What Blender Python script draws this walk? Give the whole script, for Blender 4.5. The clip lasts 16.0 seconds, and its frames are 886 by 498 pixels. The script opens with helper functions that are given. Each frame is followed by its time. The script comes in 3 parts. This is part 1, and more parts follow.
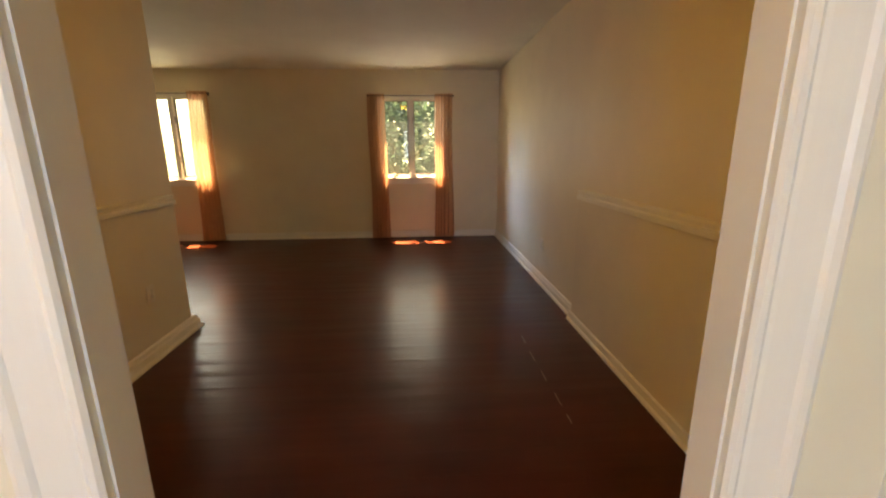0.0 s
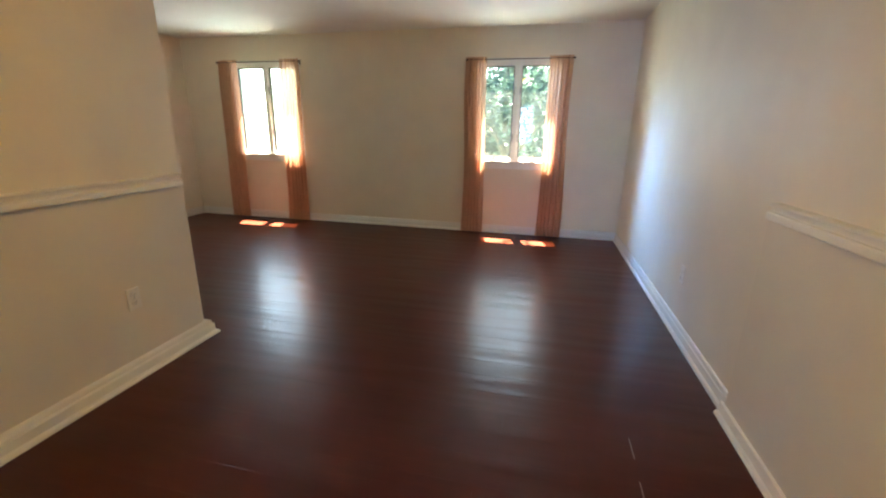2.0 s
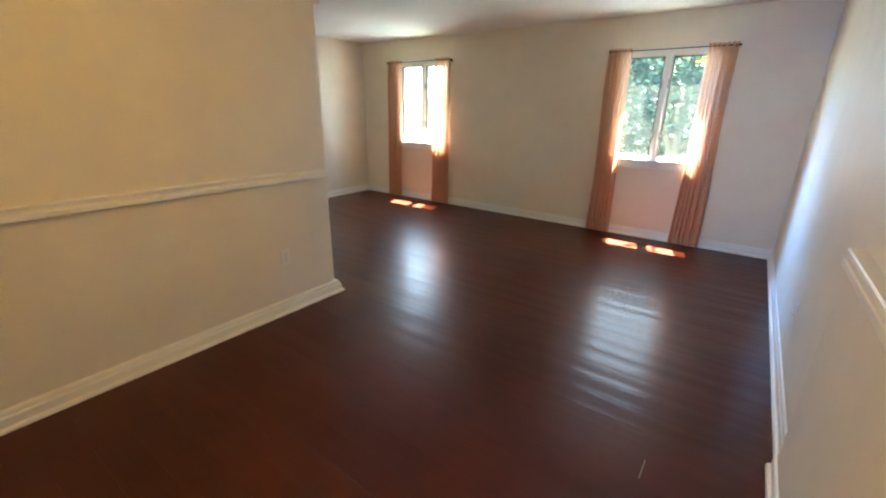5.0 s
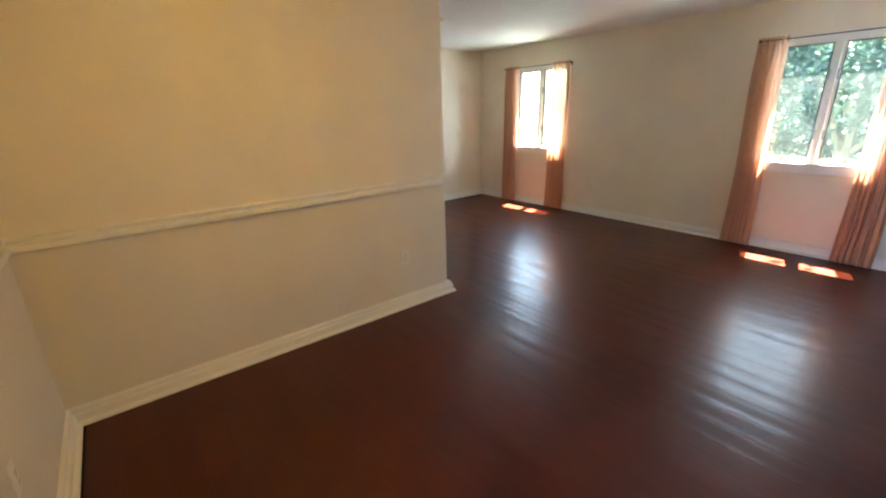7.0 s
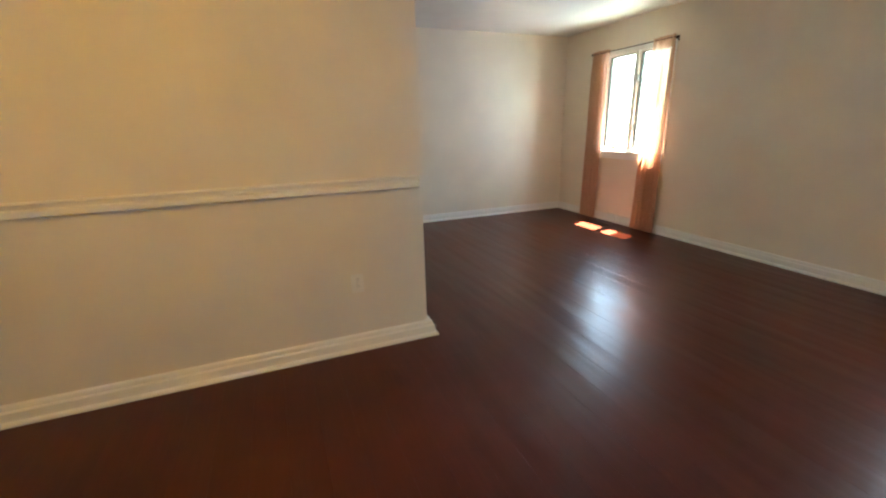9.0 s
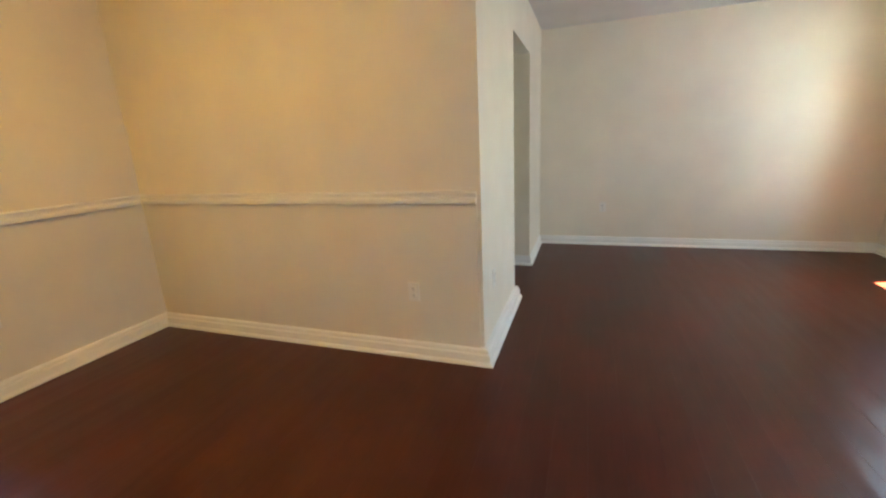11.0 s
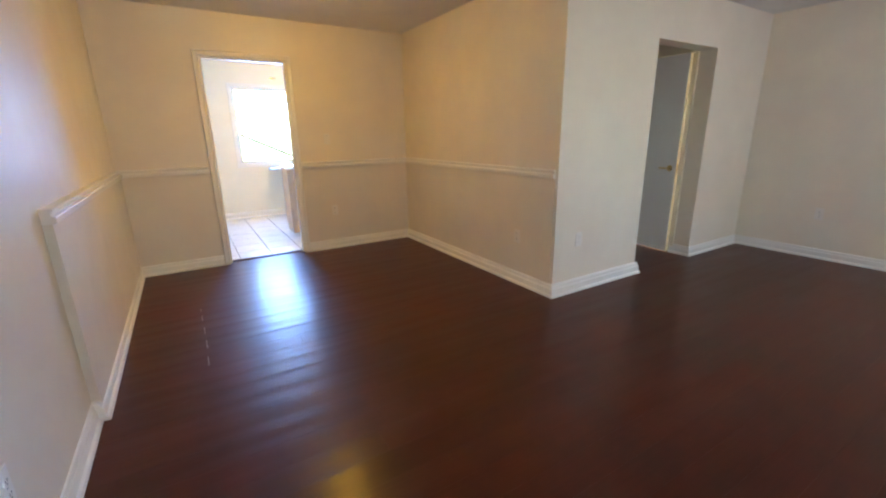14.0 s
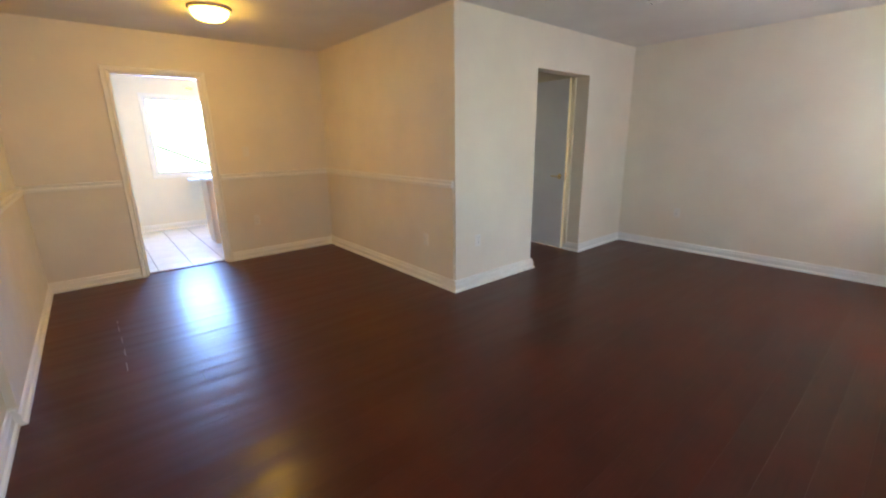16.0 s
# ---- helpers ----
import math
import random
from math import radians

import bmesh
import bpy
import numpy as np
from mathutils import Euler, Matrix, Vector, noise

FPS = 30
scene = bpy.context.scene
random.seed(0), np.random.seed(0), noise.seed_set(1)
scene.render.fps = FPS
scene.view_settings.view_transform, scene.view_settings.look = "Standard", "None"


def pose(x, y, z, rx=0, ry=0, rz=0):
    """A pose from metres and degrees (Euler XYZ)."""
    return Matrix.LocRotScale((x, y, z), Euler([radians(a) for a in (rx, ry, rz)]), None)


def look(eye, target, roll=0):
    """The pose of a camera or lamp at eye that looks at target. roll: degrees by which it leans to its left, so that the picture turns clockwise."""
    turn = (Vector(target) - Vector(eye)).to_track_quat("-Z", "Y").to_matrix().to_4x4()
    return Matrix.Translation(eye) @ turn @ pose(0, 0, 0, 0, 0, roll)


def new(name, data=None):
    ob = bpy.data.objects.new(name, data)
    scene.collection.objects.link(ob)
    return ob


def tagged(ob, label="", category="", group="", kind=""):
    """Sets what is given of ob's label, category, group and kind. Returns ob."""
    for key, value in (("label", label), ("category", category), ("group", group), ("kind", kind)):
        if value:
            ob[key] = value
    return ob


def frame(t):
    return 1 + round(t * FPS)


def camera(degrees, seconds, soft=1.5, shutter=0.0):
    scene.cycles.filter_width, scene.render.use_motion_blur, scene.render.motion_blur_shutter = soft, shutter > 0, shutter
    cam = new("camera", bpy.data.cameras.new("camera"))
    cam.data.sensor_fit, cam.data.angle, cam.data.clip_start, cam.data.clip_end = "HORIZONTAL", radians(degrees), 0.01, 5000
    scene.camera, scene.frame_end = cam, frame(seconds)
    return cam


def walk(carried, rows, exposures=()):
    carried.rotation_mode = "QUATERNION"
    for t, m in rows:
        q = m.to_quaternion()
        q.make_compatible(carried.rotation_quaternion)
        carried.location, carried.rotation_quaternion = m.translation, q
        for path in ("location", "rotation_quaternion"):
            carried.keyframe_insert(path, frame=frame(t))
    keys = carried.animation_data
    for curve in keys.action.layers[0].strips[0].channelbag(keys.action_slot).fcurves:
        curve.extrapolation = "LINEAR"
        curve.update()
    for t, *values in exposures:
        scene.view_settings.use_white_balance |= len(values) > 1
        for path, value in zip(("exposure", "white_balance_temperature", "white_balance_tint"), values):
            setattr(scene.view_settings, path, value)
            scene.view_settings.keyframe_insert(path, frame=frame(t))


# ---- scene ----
cam = camera(94.0, 16.0, soft=2.2)
PATH = [
    (0, (1.777, -0.552, 1.306), (1.89, 1.39, 0.843), -0.4),
    (0.5, (1.814, -0.249, 1.336), (1.611, 1.688, 0.879), 0.6),
    (1, (1.828, 0.038, 1.286), (1.499, 1.948, 0.793), -0.6),
    (1.5, (1.864, 0.297, 1.278), (1.566, 2.201, 0.744), -0.7),
    (2, (2.039, 0.519, 1.281), (1.604, 2.391, 0.726), 0.9),
    (2.5, (2.138, 0.71, 1.26), (1.577, 2.551, 0.716), 1.1),
    (3, (2.276, 0.823, 1.245), (1.558, 2.622, 0.746), 1.4),
    (3.5, (2.428, 0.745, 1.227), (1.464, 2.417, 0.702), 3.9),
    (3.7, (2.47, 0.7, 1.242), (1.433, 2.331, 0.726), 3.8),
    (5.8, (2.619, 0.38, 1.531), (1.465, 1.851, 0.823), -0.2),
    (6, (2.593, 0.362, 1.492), (1.392, 1.81, 0.813), 0.1),
    (6.5, (2.664, 0.359, 1.53), (1.305, 1.674, 0.878), -0.8),
    (7, (2.657, 0.405, 1.517), (1.166, 1.576, 0.88), -1.6),
    (7.5, (2.608, 0.676, 1.46), (1.02, 1.716, 0.83), -0.3),
    (8, (2.532, 0.975, 1.372), (0.936, 1.98, 0.705), -1.4),
    (10.5, (2.109, 2.772, 1.268), (0.178, 2.501, 0.821), -0.8),
    (11, (2.187, 3.032, 1.276), (0.36, 2.387, 0.779), -2.9),
    (11.5, (2.206, 3.413, 1.311), (0.574, 2.372, 0.808), -1.8),
    (12, (2.235, 3.699, 1.309), (0.733, 2.474, 0.816), -2.2),
    (12.5, (2.313, 3.996, 1.306), (0.992, 2.591, 0.773), -2.1),
    (13, (2.342, 4.257, 1.279), (1.161, 2.725, 0.772), -0.7),
    (13.5, (2.393, 4.512, 1.295), (1.317, 2.908, 0.777), -0.4),
    (14, (2.447, 4.749, 1.296), (1.441, 3.105, 0.76), -0.9),
    (14.5, (2.45, 4.962, 1.308), (1.485, 3.296, 0.768), -0.7),
    (15, (2.447, 5.172, 1.341), (1.435, 3.535, 0.797), 0.3),
    (15.5, (2.464, 5.224, 1.359), (1.362, 3.64, 0.834), -0.4),
    (16, (2.465, 5.221, 1.38), (1.223, 3.741, 0.863), -0.8),
]
walk(cam, [(t, look(eye, target, roll)) for t, eye, target, roll in PATH], exposures=[
    (0, 4.55, 27000, 27), (0.5, 5.35, 12800, 24), (1.0, 5.5, 9000, 19), (3.5, 5.6, 7800, 13), (6.0, 5.85, 7800, 14), (7.0, 5.85, 7800, 14),
    (10.5, 6.0, 7900, 14), (11.0, 6.15, 8100, 14), (12.0, 5.72, 7700, 18), (16, 5.78, 7900, 20)])

# ---------------------------------------------------------------- world and sun
SUN_WAY = Vector((0.09, -0.33, -1.0)).normalized()
world = bpy.data.worlds.new("world")
scene.world = world
world.use_nodes = True
sky = world.node_tree.nodes.new("ShaderNodeTexSky")
sky.sky_type = "NISHITA"
sky.sun_disc = False
sky.sun_elevation = math.asin(-SUN_WAY.z)
sky.sun_rotation = math.atan2(-SUN_WAY.x, -SUN_WAY.y)
world.node_tree.links.new(sky.outputs[0], world.node_tree.nodes["Background"].inputs[0])
world.node_tree.nodes["Background"].inputs[1].default_value = 0.065
sun_data = bpy.data.lights.new("sun", "SUN")
sun_data.energy, sun_data.angle, sun_data.color = 5.0, radians(0.6), (1.0, 0.97, 0.94)
sun = new("sun", sun_data)
sun.matrix_world = look((0, 20, 40), Vector((0, 20, 40)) + SUN_WAY)


def window_light(name, x, y, z, wide, high, toward, watts, colour):
    """The sky's light in a window opening."""
    d = bpy.data.lights.new(name, "AREA")
    d.shape, d.size, d.size_y, d.energy, d.color = "RECTANGLE", wide, high, watts, colour
    d.spread = radians(150)
    ob = new(name, d)
    ob.matrix_world = look((x, y, z), (x, y + toward, z))
    return ob


window_light("sky_light_window_1", 1.685, 5.800, 1.49, 0.93, 1.09, -1, 0.41, (0.47, 0.69, 1.0))
window_light("sky_light_window_2", -1.695, 5.800, 1.50, 0.93, 1.12, -1, 0.52, (0.44, 0.66, 1.0))
window_light("sky_light_kitchen", 1.125, -2.745, 1.46, 0.97, 1.12, 1, 2.1, (0.11, 0.335, 1.0))
# the open blue sky to the north-west, past the trees, seen through window 1
nw = window_light("sky_light_north_west", 1.25, 6.30, 1.80, 0.85, 0.95, -1, 0.55, (0.10, 0.36, 1.0))
nw.matrix_world = look((1.25, 6.30, 1.80), (2.97, 4.72, 0.80))
nw.data.spread = radians(40)

# ---------------------------------------------------------------- plan, in metres
X0 = 0.03      # dining side of the partition
SOUTH = -0.06  # dining side of the kitchen wall
EAST = 2.99
NORTH = 5.81
BACK = 2.50    # living side of the wall with the hall opening
WEST = -2.99
CEIL = 2.44
RAIL_END = 2.43
BT = 0.165     # thickness of that wall

# ---------------------------------------------------------------- materials


def nodes_of(name):
    m = bpy.data.materials.new(name)
    m.use_nodes = True
    nt = m.node_tree
    return m, nt, nt.nodes["Principled BSDF"]


def noise_node(nt, scale, detail=4.0, stretch=None, rough=0.55):
    co = nt.nodes.new("ShaderNodeTexCoord")
    n = nt.nodes.new("ShaderNodeTexNoise")
    n.inputs["Scale"].default_value = scale
    n.inputs["Detail"].default_value = detail
    n.inputs["Roughness"].default_value = rough
    if stretch:
        mp = nt.nodes.new("ShaderNodeMapping")
        mp.inputs["Scale"].default_value = stretch
        nt.links.new(co.outputs["Object"], mp.inputs[0])
        nt.links.new(mp.outputs[0], n.inputs["Vector"])
    else:
        nt.links.new(co.outputs["Object"], n.inputs["Vector"])
    return n


def ramp(nt, source, stops):
    r = nt.nodes.new("ShaderNodeValToRGB")
    while len(r.color_ramp.elements) < len(stops):
        r.color_ramp.elements.new(0.5)
    for e, (p, c) in zip(r.color_ramp.elements, stops):
        e.position = p
        e.color = (*c, 1) if len(c) == 3 else c
    nt.links.new(source, r.inputs[0])
    return r


def grey(v):
    return (v, v, v)


def bump(nt, bsdf, pairs):
    last = None
    for source, strength, distance in pairs:
        b = nt.nodes.new("ShaderNodeBump")
        b.inputs["Strength"].default_value = strength
        b.inputs["Distance"].default_value = distance
        nt.links.new(source, b.inputs["Height"])
        if last:
            nt.links.new(last.outputs[0], b.inputs["Normal"])
        last = b
    nt.links.new(last.outputs[0], bsdf.inputs["Normal"])


def paint(name, c, rough=0.5, fine=260.0, spread=0.05, strength=0.12, wavy=0.0015):
    """Brushed or rolled paint: mottled a little at arm's length, with a fine stipple."""
    m, nt, b = nodes_of(name)
    big = noise_node(nt, 2.3, 5)
    lo, hi = [v * (1 - spread) for v in c], [min(1, v * (1 + spread * 0.6)) for v in c]
    r = ramp(nt, big.outputs["Fac"], [(0.3, lo), (0.7, hi)])
    nt.links.new(r.outputs[0], b.inputs["Base Color"])
    rr = ramp(nt, noise_node(nt, 7.0, 3).outputs["Fac"], [(0.3, grey(rough - 0.06)), (0.7, grey(rough + 0.08))])
    nt.links.new(rr.outputs[0], b.inputs["Roughness"])
    bump(nt, b, [(noise_node(nt, fine, 3).outputs["Fac"], strength, 0.0015), (noise_node(nt, 5.0, 2).outputs["Fac"], 0.35, wavy)])
    return m


def metal(name, c, rough=0.3):
    m, nt, b = nodes_of(name)
    b.inputs["Metallic"].default_value = 1.0
    r = ramp(nt, noise_node(nt, 60, 4).outputs["Fac"], [(0.3, [v * 0.75 for v in c]), (0.7, c)])
    nt.links.new(r.outputs[0], b.inputs["Base Color"])
    rr = ramp(nt, noise_node(nt, 25, 3).outputs["Fac"], [(0.3, grey(rough)), (0.7, grey(rough + 0.15))])
    nt.links.new(rr.outputs[0], b.inputs["Roughness"])
    return m


def emitter(name, c, strength):
    m, nt, b = nodes_of(name)
    b.inputs["Base Color"].default_value = (0.9, 0.9, 0.88, 1)
    b.inputs["Emission Color"].default_value = (*c, 1)
    b.inputs["Emission Strength"].default_value = strength
    return m


def make_plank():
    m, nt, b = nodes_of("painted_plank")
    info = nt.nodes.new("ShaderNodeObjectInfo")
    grain = noise_node(nt, 9.0, 6, (0.35, 7.0, 7.0))
    place = nt.nodes.new("ShaderNodeNewGeometry")
    worn = nt.nodes.new("ShaderNodeTexNoise")
    worn.inputs["Scale"].default_value, worn.inputs["Detail"].default_value, worn.inputs["Roughness"].default_value = 1.5, 5.0, 0.6
    nt.links.new(place.outputs["Position"], worn.inputs["Vector"])
    base = ramp(nt, grain.outputs["Fac"], [(0.3, (0.049, 0.0086, 0.0033)), (0.7, (0.064, 0.0112, 0.0044))])
    tint = ramp(nt, info.outputs["Random"], [(0.0, grey(0.90)), (1.0, grey(1.08))])
    mul = nt.nodes.new("ShaderNodeMixRGB")
    mul.blend_type, mul.inputs[0].default_value = "MULTIPLY", 1.0
    nt.links.new(base.outputs[0], mul.inputs[1])
    nt.links.new(tint.outputs[0], mul.inputs[2])
    scuff = ramp(nt, worn.outputs["Fac"], [(0.36, grey(0.0)), (0.80, grey(0.55))])
    mix = nt.nodes.new("ShaderNodeMixRGB")
    nt.links.new(scuff.outputs[0], mix.inputs[0])
    nt.links.new(mul.outputs[0], mix.inputs[1])
    mix.inputs[2].default_value = (0.125, 0.023, 0.0090, 1)
    nt.links.new(mix.outputs[0], b.inputs["Base Color"])
    rr = ramp(nt, worn.outputs["Fac"], [(0.3, grey(0.36)), (0.75, grey(0.46))])
    nt.links.new(rr.outputs[0], b.inputs["Roughness"])
    b.inputs["Specular IOR Level"].default_value = 0.10
    b.inputs["Coat Weight"].default_value = 0.45
    b.inputs["Coat Roughness"].default_value = 0.235
    world_co = nt.nodes.new("ShaderNodeNewGeometry")
    wave = nt.nodes.new("ShaderNodeTexNoise")
    wave.inputs["Scale"].default_value, wave.inputs["Detail"].default_value = 1.0, 1.0
    stretch = nt.nodes.new("ShaderNodeMapping")
    stretch.inputs["Scale"].default_value = (0.9, 7.0, 1.0)
    nt.links.new(world_co.outputs["Position"], stretch.inputs[0])
    nt.links.new(stretch.outputs[0], wave.inputs["Vector"])
    bump(nt, b, [(wave.outputs["Fac"], 1.0, 0.0065), (noise_node(nt, 1.0, 2, (1.3, 34.0, 1.0)).outputs["Fac"], 1.0, 0.0005)])
    nt.links.new(b.inputs["Normal"].links[0].from_socket, b.inputs["Coat Normal"])
    return m


def make_glass():
    m, nt, b = nodes_of("window_glass")
    b.inputs["Base Color"].default_value = (0.96, 1.0, 0.985, 1)
    b.inputs["Roughness"].default_value = 0.0
    b.inputs["IOR"].default_value = 1.45
    b.inputs["Transmission Weight"].default_value = 1.0
    clear = nt.nodes.new("ShaderNodeBsdfTransparent")
    clear.inputs[0].default_value = (0.84, 0.97, 0.96, 1)
    gloss = nt.nodes.new("ShaderNodeBsdfGlossy")
    gloss.inputs["Roughness"].default_value = 0.02
    facing = nt.nodes.new("ShaderNodeLayerWeight")
    power = nt.nodes.new("ShaderNodeMath")
    power.operation, power.inputs[1].default_value = "POWER", 5.0
    nt.links.new(facing.outputs["Facing"], power.inputs[0])
    fres = nt.nodes.new("ShaderNodeMath")
    fres.operation, fres.inputs[1].default_value, fres.inputs[2].default_value = "MULTIPLY_ADD", 0.5, 0.03
    nt.links.new(power.outputs[0], fres.inputs[0])
    mix = nt.nodes.new("ShaderNodeMixShader")
    nt.links.new(fres.outputs[0], mix.inputs[0])
    nt.links.new(clear.outputs[0], mix.inputs[1])
    nt.links.new(gloss.outputs[0], mix.inputs[2])
    # bright haze over the view, put into the pane as a faint cyan translucence
    haze = nt.nodes.new("ShaderNodeBsdfTranslucent")
    haze.inputs[0].default_value = (0.80, 1.0, 0.97, 1)
    hazed = nt.nodes.new("ShaderNodeMixShader")
    haze_share = ramp(nt, noise_node(nt, 3.0, 4).outputs["Fac"], [(0.3, grey(0.006)), (0.7, grey(0.009))])
    nt.links.new(haze_share.outputs[0], hazed.inputs[0])
    nt.links.new(mix.outputs[0], hazed.inputs[1])
    nt.links.new(haze.outputs[0], hazed.inputs[2])
    nt.links.new(hazed.outputs[0], nt.nodes["Material Output"].inputs[0])
    return m


def make_sheer():
    m, nt, b = nodes_of("sheer_fabric")
    weave = noise_node(nt, 40, 4, (6.0, 6.0, 0.6))
    c = ramp(nt, weave.outputs["Fac"], [(0.3, (0.56, 0.31, 0.20)), (0.7, (0.72, 0.44, 0.30))])
    dif = nt.nodes.new("ShaderNodeBsdfDiffuse")
    tra = nt.nodes.new("ShaderNodeBsdfTranslucent")
    clear = nt.nodes.new("ShaderNodeBsdfTransparent")
    clear.inputs[0].default_value = (1.0, 0.74, 0.58, 1)
    for n in (dif, tra):
        nt.links.new(c.outputs[0], n.inputs[0])
    a, d = nt.nodes.new("ShaderNodeMixShader"), nt.nodes.new("ShaderNodeMixShader")
    a.inputs[0].default_value = 0.22
    nt.links.new(dif.outputs[0], a.inputs[1])
    nt.links.new(tra.outputs[0], a.inputs[2])
    d.inputs[0].default_value = 0.085
    nt.links.new(a.outputs[0], d.inputs[1])
    nt.links.new(clear.outputs[0], d.inputs[2])
    nt.links.new(d.outputs[0], nt.nodes["Material Output"].inputs[0])
    return m


def make_tile():
    m, nt, b = nodes_of("glazed_tile")
    info = nt.nodes.new("ShaderNodeObjectInfo")
    c = ramp(nt, noise_node(nt, 6, 5).outputs["Fac"], [(0.3, (0.66, 0.64, 0.60)), (0.7, (0.76, 0.74, 0.70))])
    tint = ramp(nt, info.outputs["Random"], [(0.0, grey(0.93)), (1.0, grey(1.0))])
    mul = nt.nodes.new("ShaderNodeMixRGB")
    mul.blend_type, mul.inputs[0].default_value = "MULTIPLY", 1.0
    nt.links.new(c.outputs[0], mul.inputs[1])
    nt.links.new(tint.outputs[0], mul.inputs[2])
    nt.links.new(mul.outputs[0], b.inputs["Base Color"])
    b.inputs["Roughness"].default_value = 0.24
    bump(nt, b, [(noise_node(nt, 12, 3).outputs["Fac"], 0.2, 0.001)])
    return m


def make_leaf(name, lo, hi):
    m, nt, b = nodes_of(name)
    geo = nt.nodes.new("ShaderNodeNewGeometry")
    c = ramp(nt, geo.outputs["Random Per Island"], [(0.0, lo), (1.0, hi)])
    b.inputs["Roughness"].default_value = 0.45
    nt.links.new(c.outputs[0], b.inputs["Base Color"])
    tra = nt.nodes.new("ShaderNodeBsdfTranslucent")
    nt.links.new(c.outputs[0], tra.inputs[0])
    mix = nt.nodes.new("ShaderNodeMixShader")
    mix.inputs[0].default_value = 0.5
    nt.links.new(b.outputs[0], mix.inputs[1])
    nt.links.new(tra.outputs[0], mix.inputs[2])
    nt.links.new(mix.outputs[0], nt.nodes["Material Output"].inputs[0])
    return m


def rough_stuff(name, lo, hi, scale, rough=0.9, strength=0.5):
    m, nt, b = nodes_of(name)
    n = noise_node(nt, scale, 8)
    c = ramp(nt, n.outputs["Fac"], [(0.3, lo), (0.7, hi)])
    nt.links.new(c.outputs[0], b.inputs["Base Color"])
    b.inputs["Roughness"].default_value = rough
    bump(nt, b, [(n.outputs["Fac"], strength, 0.02)])
    return m


WALL = paint("wall_paint", (0.80, 0.71, 0.57), 0.5)
PANEL = paint("wainscot_paint", (0.77, 0.685, 0.55), 0.5, 300)
CEILING = paint("ceiling_paint", (0.74, 0.71, 0.66), 0.8, 140, 0.05, 0.25)
TRIM = paint("trim_paint", (0.84, 0.79, 0.69), 0.38, 120, 0.05, 0.06, 0.001)
SKIRT = paint("skirting_paint", (0.82, 0.79, 0.73), 0.42, 120, 0.05, 0.06, 0.001)
WHITE = paint("white_sash_paint", (0.80, 0.79, 0.75), 0.4, 120, 0.05, 0.06, 0.001)
KITCHEN = paint("kitchen_wall_paint", (0.84, 0.755, 0.58), 0.55)
DOOR = paint("door_paint", (0.83, 0.81, 0.78), 0.42, 200, 0.04, 0.06)
PLASTIC = paint("outlet_plastic", (0.80, 0.75, 0.66), 0.35, 400, 0.02, 0.02, 0.0002)
DARK = paint("dark_slot", (0.03, 0.028, 0.025), 0.6, 200, 0.05, 0.05)
GASKET = paint("dark_gasket", (0.06, 0.065, 0.065), 0.5, 200, 0.1, 0.05)
BRONZE = metal("dark_bronze", (0.10, 0.065, 0.045), 0.35)
BRASS = metal("polished_brass", (0.80, 0.58, 0.25), 0.2)
STEEL = metal("grey_steel", (0.45, 0.45, 0.44), 0.35)
# cream trim with the warm light round the hall door put into its yellow
WARM_LIT = paint("warm_lit_trim", (0.78, 0.70, 0.52), 0.4, 120, 0.06, 0.06)
PLANK = make_plank()
SUBFLOOR = rough_stuff("dark_joint", (0.012, 0.005, 0.003), (0.03, 0.012, 0.007), 20)
GLASS = make_glass()
SHEER = make_sheer()
TILE = make_tile()
GROUT = rough_stuff("grout", (0.14, 0.14, 0.14), (0.22, 0.21, 0.20), 40)
CABINET = paint("cabinet_laminate", (0.60, 0.42, 0.30), 0.4, 150, 0.06, 0.05)
COUNTER = paint("counter_laminate", (0.80, 0.79, 0.76), 0.3, 200, 0.04, 0.03)
LAMP_GLASS = emitter("lit_lamp_glass", (1.0, 0.62, 0.07), 1.04)
# glow of the added kitchen fill, warm against the blue window light
KITCHEN_FILL = emitter("kitchen_fill_glow", (1.0, 0.68, 0.20), 0.75)
GRASS = rough_stuff("lawn", (0.030, 0.046, 0.022), (0.05, 0.066, 0.034), 3)
BARK = rough_stuff("bark", (0.06, 0.045, 0.035), (0.15, 0.12, 0.09), 14)
LEAF_A = make_leaf("leaf_green", (0.024, 0.050, 0.037), (0.038, 0.070, 0.053))
LEAF_B = make_leaf("leaf_light_green", (0.026, 0.054, 0.040), (0.042, 0.076, 0.058))

# ---------------------------------------------------------------- mesh helpers


def link(name, bm, material, parent=None, label="", smooth=False):
    me = bpy.data.meshes.new(name)
    bm.normal_update()
    bm.to_mesh(me)
    bm.free()
    for mat in material if isinstance(material, (list, tuple)) else [material]:
        me.materials.append(mat)
    if smooth:
        for p in me.polygons:
            p.use_smooth = True
    ob = new(name, me)
    if parent:
        ob.parent = parent
    if label:
        ob["label"] = label
    return ob


def part(name, bm, material, parent, label="", smooth=False):
    return link(name, bm, material, parent, label, smooth)


def base_of(name, at, label, category, group=""):
    e = new(name)
    e.location = at
    return tagged(e, label, category, group)


def box(bm, lo, hi, bevel=0.0, segments=2):
    r = bmesh.ops.create_cube(bm, size=1.0)
    size = [b - a for a, b in zip(lo, hi)]
    mid = [(a + b) / 2 for a, b in zip(lo, hi)]
    for v in r["verts"]:
        v.co = Vector([m + c * s for m, c, s in zip(mid, v.co, size)])
    if bevel:
        edges = list({e for v in r["verts"] for e in v.link_edges})
        bmesh.ops.bevel(bm, geom=edges, offset=bevel, segments=segments, profile=0.6, affect="EDGES")
    return bm


